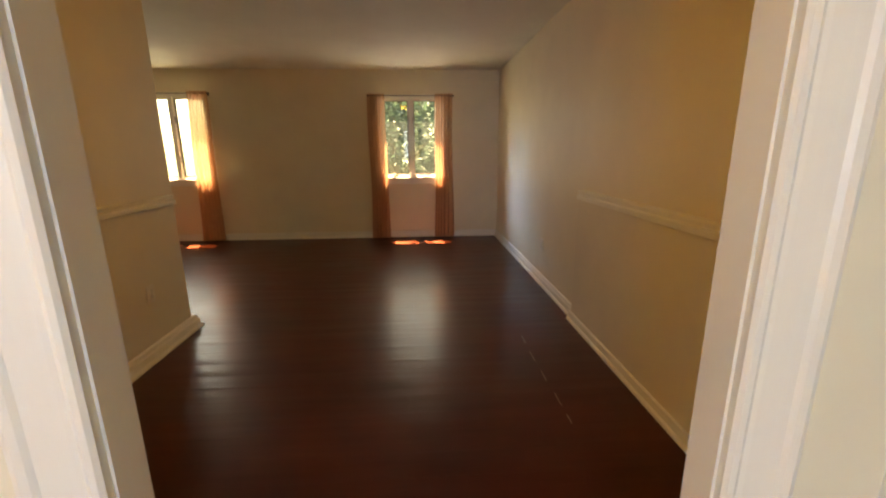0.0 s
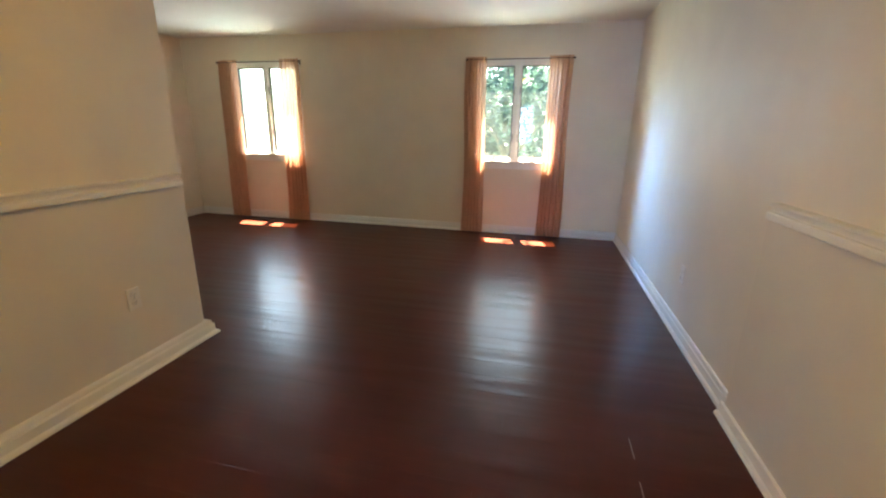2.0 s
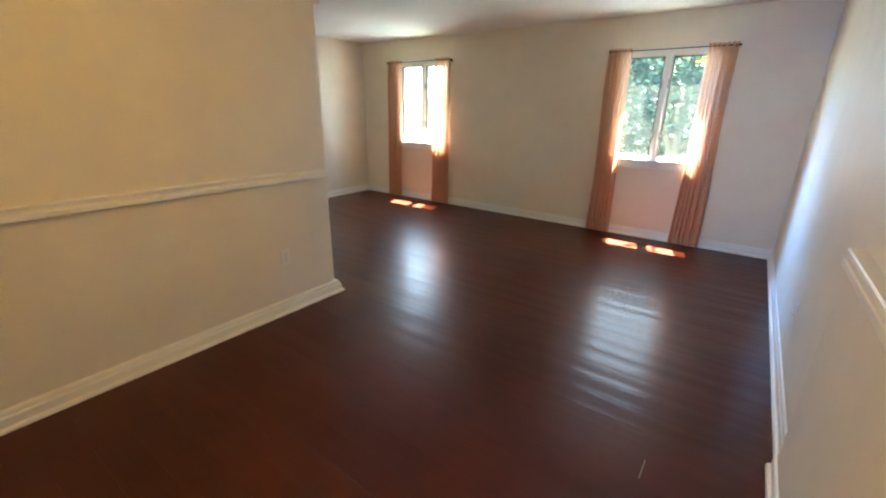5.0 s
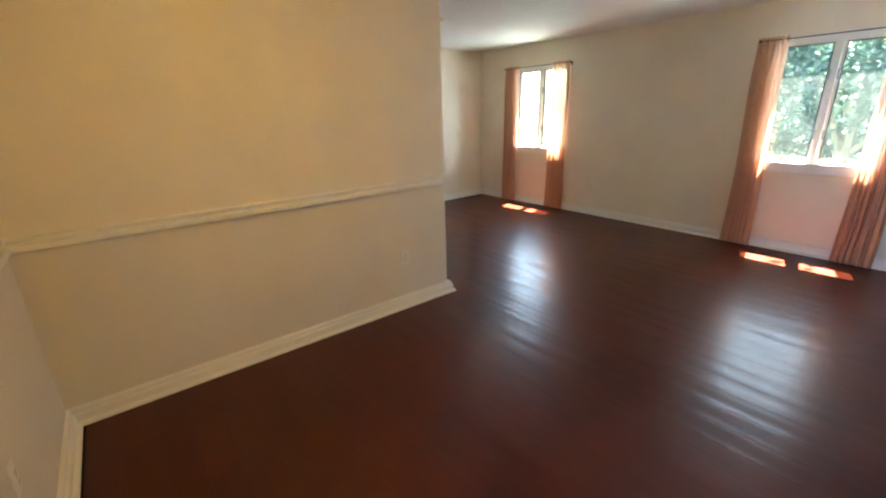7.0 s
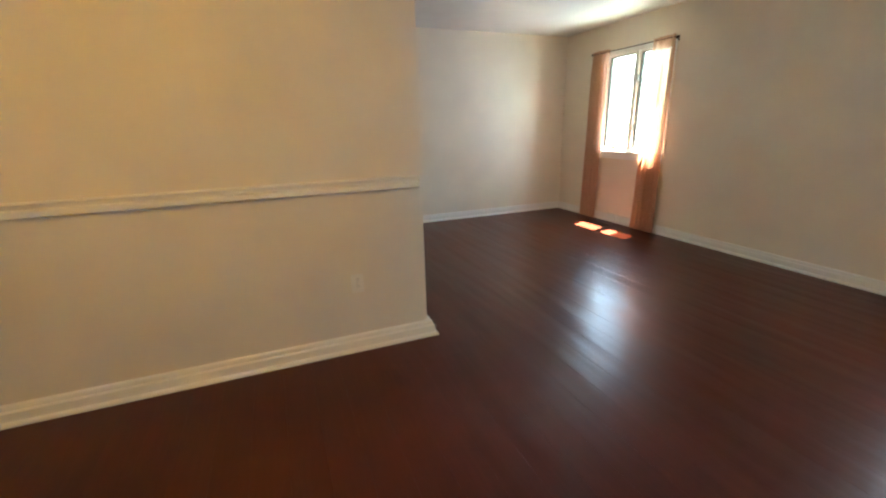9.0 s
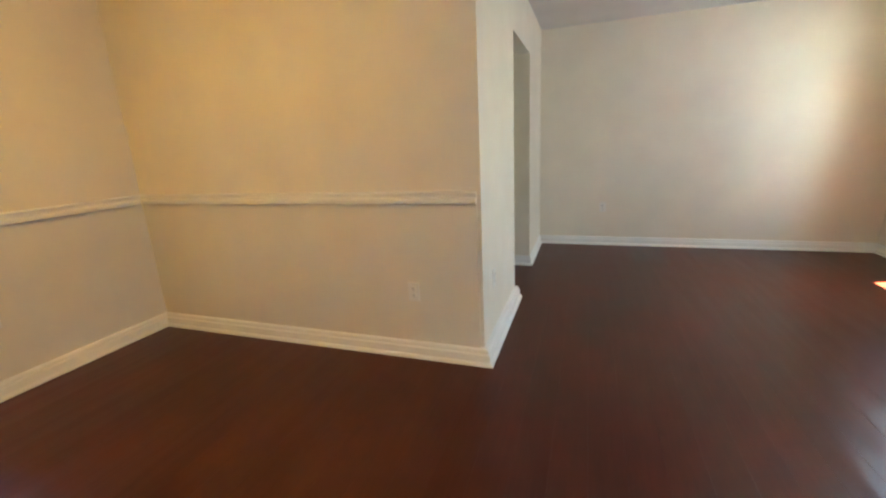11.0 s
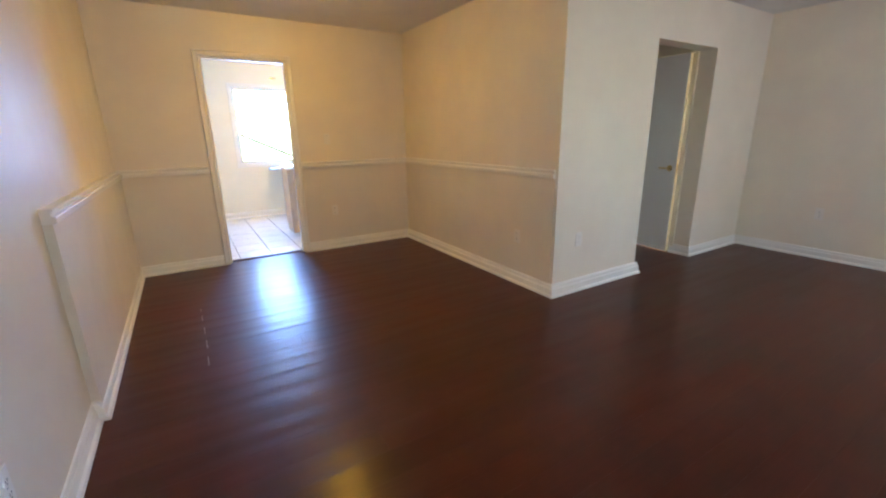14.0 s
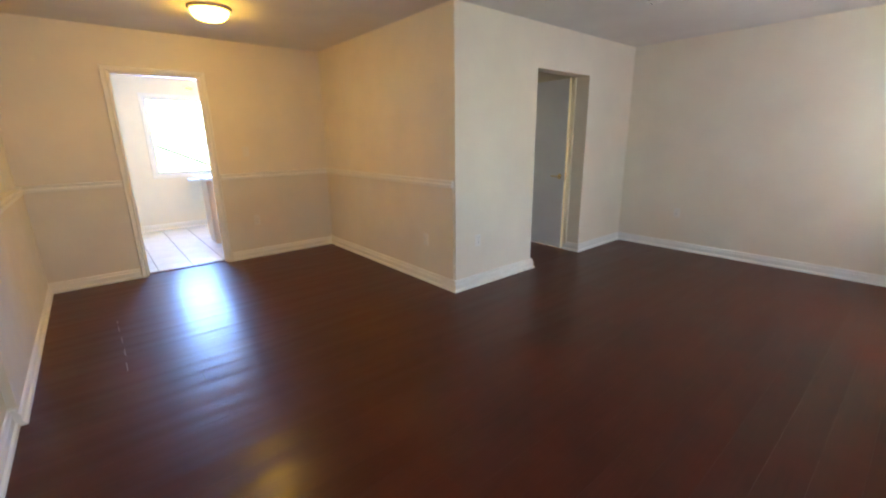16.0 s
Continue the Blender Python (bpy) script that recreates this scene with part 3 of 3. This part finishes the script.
curtain((-1.42, -1.150), (-1.48, -1.15), 2.110, ROD_Y, 4, CL + ", glowing in sunlight")


# ---------------------------------------------------------------- lamps
def ceiling_lamp(x, y):
    lamp = base_of("ceiling_lamp", (x, y, CEIL), "lit round flush ceiling lamp with white glass dome", "ceiling lamp")
    part("base_ring", lathe([(0.165, 0.0), (0.168, -0.010), (0.160, -0.020), (0.152, -0.026), (0.144, -0.026), (0.02, -0.022)], 40), paint("lamp_ring_paint", (0.55, 0.44, 0.30), 0.4), lamp, "tan metal base ring", True)
    part("glass_dome", lathe([(0.143, -0.027), (0.140, -0.045), (0.128, -0.066), (0.105, -0.085), (0.072, -0.098), (0.035, -0.105), (0.004, -0.107)], 40), LAMP_GLASS, lamp, "glowing white glass dome", True)
    return lamp


ceiling_lamp(1.48, 1.12)

# added fill, out of view, that warms the kitchen walls and jambs
kitchen_fill = base_of("kitchen_ceiling_light", (0.6, -1.6, CEIL), "unseen white ceiling fill with long diffuser, added to warm the kitchen", "ceiling light")
part("housing", box(bmesh.new(), (-0.60, -0.09, -0.035), (0.60, 0.09, 0.0), 0.008), WHITE, kitchen_fill)
part("diffuser", box(bmesh.new(), (-0.58, -0.075, -0.075), (0.58, 0.075, -0.036), 0.015), KITCHEN_FILL, kitchen_fill, "glowing diffuser of the added fill")

det = base_of("smoke_detector", (-1.23, 3.50, CEIL), "round off-white smoke detector on the ceiling", "smoke detector")
part("base_plate", lathe([(0.068, 0.0), (0.068, -0.008), (0.05, -0.009)], 32), PLASTIC, det)
part("cover", lathe([(0.060, -0.009), (0.060, -0.024), (0.052, -0.034), (0.030, -0.038), (0.004, -0.038)], 32), PLASTIC, det, smooth=True)
part("sounder_slot", box(bmesh.new(), (-0.022, -0.03, -0.0385), (0.022, -0.024, -0.0345)), DARK, det, "dark slot")


# ---------------------------------------------------------------- outlets and switch
def outlet(at, turn, label, switch=False):
    """A wall plate; before turning it faces -y."""
    o = base_of("light_switch" if switch else "wall_outlet", at, label, "light switch" if switch else "outlet", "" if switch else "wall outlets")
    o.rotation_euler = (0, 0, radians(turn))
    part("plate", box(bmesh.new(), (-0.036, -0.006, -0.058), (0.036, 0.0, 0.058), 0.003), PLASTIC, o)
    if switch:
        part("toggle", box(bmesh.new(), (-0.005, -0.018, -0.006), (0.005, -0.006, 0.014), 0.002), PLASTIC, o)
    else:
        for s in (-1, 1):
            sock = part("socket", lathe([(0.0165, -0.0062), (0.0165, -0.0085), (0.015, -0.0095), (0.001, -0.0095)], 20, (0, 0, s * 0.021), "y"), PLASTIC, o)
            for dx in (-0.006, 0.006):
                part("slot", box(bmesh.new(), (dx - 0.0012, -0.0100, s * 0.021 - 0.001), (dx + 0.0012, -0.0093, s * 0.021 + 0.008)), DARK, sock, "dark slot")
            part("ground_hole", box(bmesh.new(), (-0.002, -0.0100, s * 0.021 - 0.010), (0.002, -0.0093, s * 0.021 - 0.006)), DARK, sock, "dark hole")
    part("screw", lathe([(0.003, -0.006), (0.003, -0.0075), (0.001, -0.008)], 10, (0, 0, 0 if not switch else 0.035), "y"), STEEL, o)
    return o


OL = "cream plastic double wall outlet above the baseboard"
outlet((X0 + PT * 0.5, 2.077, 0.42), 90, OL)
outlet((-0.25, BACK, 0.438), 180, OL)
outlet((EAST, 3.363, 0.395), -90, OL)
outlet((WEST, 3.225, 0.453), 90, OL)
outlet((1.004, SOUTH + PT * 0.5, 0.45), 180, OL)
outlet((1.026, SOUTH, 1.263), 180, "cream plastic light switch beside the kitchen doorway", True)


# ---------------------------------------------------------------- floor registers
def register(x, y):
    r = base_of("floor_register", (x, y, 0.0), "brown metal floor register with narrow slots under a window", "floor vent", "floor registers")
    w, d = 0.16, 0.06
    bm = bmesh.new()
    for a, b in (((-w, -d, 0.001), (w, -d + 0.016, 0.006)), ((-w, d - 0.016, 0.001), (w, d, 0.006)), ((-w, -d + 0.016, 0.001), (-w + 0.016, d - 0.016, 0.006)), ((w - 0.016, -d + 0.016, 0.001), (w, d - 0.016, 0.006))):
        box(bm, a, b, 0.0015, 1)
    mat = bpy.data.materials.get("register_metal") or paint("register_metal", (0.13, 0.07, 0.045), 0.45, 120)
    part("frame", bm, mat, r)
    # no duct is modelled: its shade is a dark sheet under the slats
    part("backing", box(bmesh.new(), (-w + 0.016, -d + 0.016, 0.0005), (w - 0.016, d - 0.016, 0.0015)), DARK, r, "dark sheet in place of the shaded duct opening")
    for i in range(18):
        xx = -w + 0.024 + i * (2 * w - 0.048) / 17
        part("slat", box(bmesh.new(), (xx - 0.003, -d + 0.016, 0.0018), (xx + 0.003, d - 0.016, 0.005)), mat, r)
    return r


register(1.62, 5.56)
register(-1.80, 5.585)

# ---------------------------------------------------------------- hall door
hd = base_of("hall_door", (HW + 0.012, 1.57, 0.0), "white flush hall door standing slightly ajar", "door")
hd.rotation_euler = (0, 0, radians(-3.6))
part("leaf", box(bmesh.new(), (-0.035, 0.0, 0.012), (0.0, 0.715, 2.028), 0.003), DOOR, hd)
# the yellow of the latch edge stands in for warm light falling on it
part("edge", box(bmesh.new(), (-0.034, 0.715, 0.013), (-0.001, 0.7165, 2.027), 0.0005, 1), paint("warm_lit_door_edge", (0.82, 0.68, 0.38), 0.45, 120), hd, "latch edge with warm yellow light painted on")
handle = part("door_handle", lathe([(0.032, 0.0), (0.032, 0.005), (0.027, 0.009), (0.012, 0.010), (0.011, 0.034), (0.004, 0.036)], 24, (0, 0.645, 0.91), "x"), BRASS, hd, "polished brass handle", True)
part("lever", box(bmesh.new(), (0.030, 0.545, 0.902), (0.046, 0.658, 0.918), 0.006), BRASS, handle)
part("latch_plate", box(bmesh.new(), (-0.028, 0.716, 0.86), (-0.008, 0.7180, 0.96), 0.0008, 1), BRASS, hd, "brass latch plate")
for zz in (0.22, 1.05, 1.82):
    part("hinge", lathe([(0.006, zz - 0.045), (0.006, zz + 0.045)], 12, (0.004, -0.006, 0)), BRASS, hd, "brass hinge")
# the frame's yellow carries the same painted warm light
frame_bm = boxes([((HW - 0.10, 2.302, 0.0), (HW, 2.325, 2.05)), ((HW - 0.10, 1.54, 0.0), (HW, 1.563, 2.05)), ((HW - 0.10, 1.563, 2.032), (HW, 2.302, 2.05)),
                  ((HW - 0.10, 2.245, 0.0), (HW - 0.03, 2.302, 2.032)), ((HW, 2.306, 0.0), (HW + 0.014, 2.334, 2.09)), ((HW, 1.495, 0.0), (HW + 0.014, 1.558, 2.09)), ((HW, 1.558, 2.036), (HW + 0.014, 2.306, 2.09))], 0.002)
tagged(link("door_frame_hall", frame_bm, WARM_LIT), "cream frame of the hall door with warm yellow light painted in", "door frame", kind="structure")

# ---------------------------------------------------------------- kitchen things
cab = base_of("kitchen_base_cabinet", (0.83, -1.28, 0.0), "tan laminate kitchen base cabinet with white counter", "cabinet")
part("body", box(bmesh.new(), (-0.45, -0.18, 0.09), (0.46, 0.18, 0.87), 0.003), CABINET, cab)
part("plinth", box(bmesh.new(), (-0.45, -0.16, 0.0), (0.45, 0.16, 0.09)), CABINET, cab, "recessed plinth")
for a in (-0.44, 0.01):
    dr = part("door", box(bmesh.new(), (a, 0.18, 0.11), (a + 0.43, 0.198, 0.72), 0.004), CABINET, cab)
    part("knob", lathe([(0.006, 0.198), (0.006, 0.210), (0.013, 0.216), (0.012, 0.224), (0.002, 0.226)], 16, (a + 0.38, 0, 0.66), "y"), BRASS, dr, "brass knob")
    part("drawer_front", box(bmesh.new(), (a, 0.18, 0.735), (a + 0.43, 0.198, 0.86), 0.004), CABINET, cab)
tagged(link("kitchen_counter", box(bmesh.new(), (0.36, -1.48, 0.872), (1.305, -1.06, 0.91), 0.006), COUNTER), "white laminate counter slab on the cabinet", "counter")

desk = base_of("kitchen_desk", (0.95, -2.53, 0.0), "white shelf desk below the kitchen window", "desk")
part("top", box(bmesh.new(), (-0.60, -0.225, 0.772), (0.30, 0.10, 0.802), 0.005), COUNTER, desk)
part("side_panel", box(bmesh.new(), (-0.58, -0.21, 0.0), (-0.55, 0.08, 0.771), 0.002), WHITE, desk)
part("side_panel", box(bmesh.new(), (-0.13, -0.21, 0.0), (-0.10, 0.08, 0.771), 0.002), WHITE, desk)

bar_a, bar_b = Vector((1.605, K_SOUTH - 0.022, 1.335)), Vector((0.74, K_SOUTH - 0.022, 0.932))
bar = base_of("window_bar", bar_a.lerp(bar_b, 0.5), "thin dark rod leaning across the kitchen window", "rod")
bar.rotation_euler = (0, -math.atan2(bar_a.z - bar_b.z, bar_a.x - bar_b.x), 0)
half = (bar_a - bar_b).length / 2
part("rod", lathe([(0.017, -half), (0.017, half)], 12, axis="x"), GASKET, bar, smooth=True)
for s in (-1, 1):
    part("end_cap", lathe([(0.019, s * (half - 0.03)), (0.020, s * half), (0.006, s * (half + 0.003))], 12, axis="x"), DARK, bar, "dark rubber end cap")
hook = base_of("wall_hook", (1.02, K_SOUTH, 2.20), "small brass curtain hook above the kitchen window", "hook")
part("plate", box(bmesh.new(), (-0.05, 0.0, -0.012), (0.05, 0.005, 0.012), 0.002), BRASS, hook)
part("arm", box(bmesh.new(), (-0.006, 0.005, -0.006), (0.006, 0.05, 0.006), 0.002), BRASS, hook)

# ---------------------------------------------------------------- paint scuffs on the boards
SCUFF = paint("scuff_paint", (0.24, 0.17, 0.15), 0.5, 200, 0.2)
for y0, ln in ((1.18, 0.07), (1.33, 0.11), (1.57, 0.12), (1.80, 0.13), (2.05, 0.12)):
    bm = bmesh.new()
    xx = 2.50 + random.uniform(-0.008, 0.008)
    box(bm, (xx - 0.002, y0, 0.0002), (xx + 0.002, y0 + ln, 0.0007))
    tagged(link("paint_scuff", bm, SCUFF), "short pale scuff on the dark floor", "scuff mark", "paint scuffs")

# ---------------------------------------------------------------- outdoors
tagged(link("ground", boxes([((-400, -400, -1.3), (400, 400, -1.0))]), GRASS), "sunlit dry lawn outside the windows", "ground", kind="structure")


def tree(at, height, crowns, leaves, material, seed, label, kind_of="tree"):
    """A tapered trunk with limbs and a crown of many small leaves in clumps; crowns are (centre, radius) round the foot."""
    rnd = random.Random(seed)
    t = base_of(kind_of, at, label, kind_of, "garden " + kind_of + "s")
    bm = bmesh.new()

    def limb(p0, p1, r0, r1, n=6):
        p0, p1 = Vector(p0), Vector(p1)
        last = None
        for i in range(n + 1):
            u = i / n
            p = p0.lerp(p1, u) + Vector((math.sin(3 * u + seed) * 0.08, math.cos(4 * u + seed) * 0.08, 0)) * u * (p1 - p0).length * 0.3
            r = r0 + (r1 - r0) * u
            ring = [bm.verts.new(p + Vector((r * math.cos(a), r * math.sin(a), 0))) for a in [k * math.pi / 4 for k in range(8)]]
            if last:
                for k in range(8):
                    bm.faces.new((last[k], last[(k + 1) % 8], ring[(k + 1) % 8], ring[k]))
            last = ring

    limb((0, 0, 0), (0, 0, height), 0.17, 0.05, 8)
    for c, r in crowns:
        limb((0, 0, max(0.8, c[2] * 0.45)), c, 0.07, 0.02)
    part("trunk", bm, BARK, t)
    verts, faces = [], []
    for c, r in crowns:
        for _ in range(int(leaves * 1.7 * r * r)):
            d = Vector((rnd.gauss(0, 1), rnd.gauss(0, 1), rnd.gauss(0, 1))).normalized() * r * rnd.uniform(0.25, 1.0) ** 0.6
            d.z *= 0.85
            p = Vector(c) + d
            if noise.noise(p * 0.9 + Vector((seed, 0, 0))) < -0.12:
                continue
            for _ in range(3):
                q = p + Vector((rnd.uniform(-.12, .12), rnd.uniform(-.12, .12), rnd.uniform(-.1, .1)))
                a = Vector((rnd.gauss(0, 1), rnd.gauss(0, 1), rnd.gauss(0, 0.6))).normalized()
                b = a.cross(Vector((rnd.gauss(0, 1), rnd.gauss(0, 1), rnd.gauss(0, 1)))).normalized()
                L, W = rnd.uniform(0.06, 0.11), rnd.uniform(0.028, 0.05)
                i = len(verts)
                verts += [q - a * L, q + b * W, q + a * L, q - b * W]
                faces += [(i, i + 1, i + 2), (i, i + 2, i + 3)]
    me = bpy.data.meshes.new("crown")
    me.from_pydata(verts, [], faces)
    me.materials.append(material)
    crown = new("crown", me)
    crown.parent = t
    return t


TL = "broad green leafy tree outside the living room window"
tree((1.2, 11.0, -1.0), 5.5, [((0.2, 0.0, 5.2), 2.2), ((-0.6, -0.8, 3.2), 1.5), ((1.6, -0.3, 3.4), 1.6), ((0.3, -2.0, 6.4), 1.7), ((-1.8, 0.6, 3.9), 1.4)], 260, LEAF_A, 3, TL)
tree((-1.6, 14.0, -1.0), 5.0, [((0, 0, 4.8), 2.3), ((-1.2, -0.4, 3.0), 1.6), ((1.5, 0.2, 2.6), 1.7)], 220, LEAF_B, 5, TL)
tree((4.2, 13.5, -1.0), 5.5, [((0, 0, 5.0), 2.4), ((-1.6, -0.3, 2.9), 1.8), ((1.4, 0.1, 3.1), 1.7)], 220, LEAF_A, 8, TL)
tree((1.0, 17.5, -1.0), 6.0, [((0, 0, 5.0), 2.6), ((-2.0, 0, 2.7), 2.0), ((2.0, 0, 2.6), 2.0)], 200, LEAF_B, 11, TL)
tree((-3.0, 20.0, -1.0), 6.5, [((0, 0, 5.2), 2.8), ((-1.6, 0, 2.7), 2.0), ((2.0, 0, 2.8), 2.2)], 170, LEAF_A, 13, TL)
tree((5.0, 20.5, -1.0), 6.5, [((0, 0, 5.2), 2.8), ((-2.2, 0, 2.7), 2.2), ((2.0, 0, 2.8), 2.2)], 170, LEAF_A, 17, TL)

SL = "dense green leafy shrub below the garden trees"
for at, sd in (((-1.9, 13.2, -1.0), 21), ((0.3, 12.6, -1.0), 22), ((2.5, 11.8, -1.0), 23), ((4.7, 11.4, -1.0), 24)):
    tree(at, 1.4, [((0, 0, 1.5), 1.25), ((-0.9, 0.2, 1.1), 0.95), ((0.95, -0.1, 1.2), 1.0), ((0.2, 0.1, 2.4), 0.9)], 330, LEAF_B, sd, SL, "shrub")

# ---------------------------------------------------------------- floor boards and tiles, each a piece
floor = tagged(new("floor"), "dark red-brown painted wooden board floor with a worn gloss", "floor", kind="structure")
PW = 0.146


def plank(x0, x1, y0, y1, rnd):
    me = bpy.data.meshes.new("plank")
    w, n = y1 - y0, 1
    prof = [(0.0, -0.020), (0.0, -0.0004)]
    cup = 0.0
    for k in range(n + 1):
        u = 0.0012 / w + (1 - 0.0024 / w) * k / n
        prof.append((u * w, -4 * cup * (u - 0.5) ** 2))
    prof += [(w, -0.0004), (w, -0.020)]
    verts = [(s * (x1 - x0) / 2, p - w / 2, z) for s in (-1, 1) for p, z in prof]
    m = len(prof)
    faces = [(m + i, m + i + 1, i + 1, i) for i in range(m - 1)] + [tuple(range(m)), tuple(range(2 * m - 1, m - 1, -1))]
    me.from_pydata(verts, [], faces)
    me.materials.append(PLANK)
    ob = new("plank", me)
    ob.parent = floor
    ob.location = ((x0 + x1) / 2, (y0 + y1) / 2, rnd.uniform(-0.0001, 0.0))
    ob.rotation_euler = (radians(rnd.uniform(-0.05, 0.05)), 0, 0)


prnd = random.Random(4)
y = SOUTH - 0.075
while y < NORTH - 0.01:
    y1 = min(y + PW, NORTH + 0.02)
    x = (X0 - 0.05 if y < 1.2 else WEST - 0.02) if y < BACK - 0.2 else WEST - 0.02
    x -= prnd.uniform(0.0, 1.2)
    xmin = (X0 - 0.05 if y < 1.2 else WEST - 0.02)
    while x < EAST:
        ln = prnd.uniform(1.1, 2.6)
        a, b = max(x, xmin), min(x + ln, EAST + 0.02)
        if y < SOUTH + 0.02:
            a, b = max(a, DOOR_X0), min(b, DOOR_X1)
        if b - a > 0.02:
            plank(a + 0.0001, b - 0.0001, y + 0.0001, y1 - 0.0001, prnd)
        x += ln
    y = y1

tiles = tagged(new("kitchen_floor"), "pale glazed square tile floor with dark grout", "floor", kind="structure")
tile_me = bpy.data.meshes.new("tile")
tb = box(bmesh.new(), (-0.1625, -0.1625, -0.012), (0.1625, 0.1625, 0.0), 0.0025, 1)
tb.to_mesh(tile_me)
tb.free()
tile_me.materials.append(TILE)
for i in range(-7, 5):
    for j in range(8):
        cx, cy = 1.735 + 0.1665 + i * 0.333, K_NORTH - 0.01 - 0.1665 - j * 0.333
        if K_WEST - 0.1 < cx < K_EAST + 0.1:
            ob = new("tile", tile_me)
            ob.parent = tiles
            ob.location = (cx, cy, 0.002 + prnd.uniform(-0.0006, 0.0006))
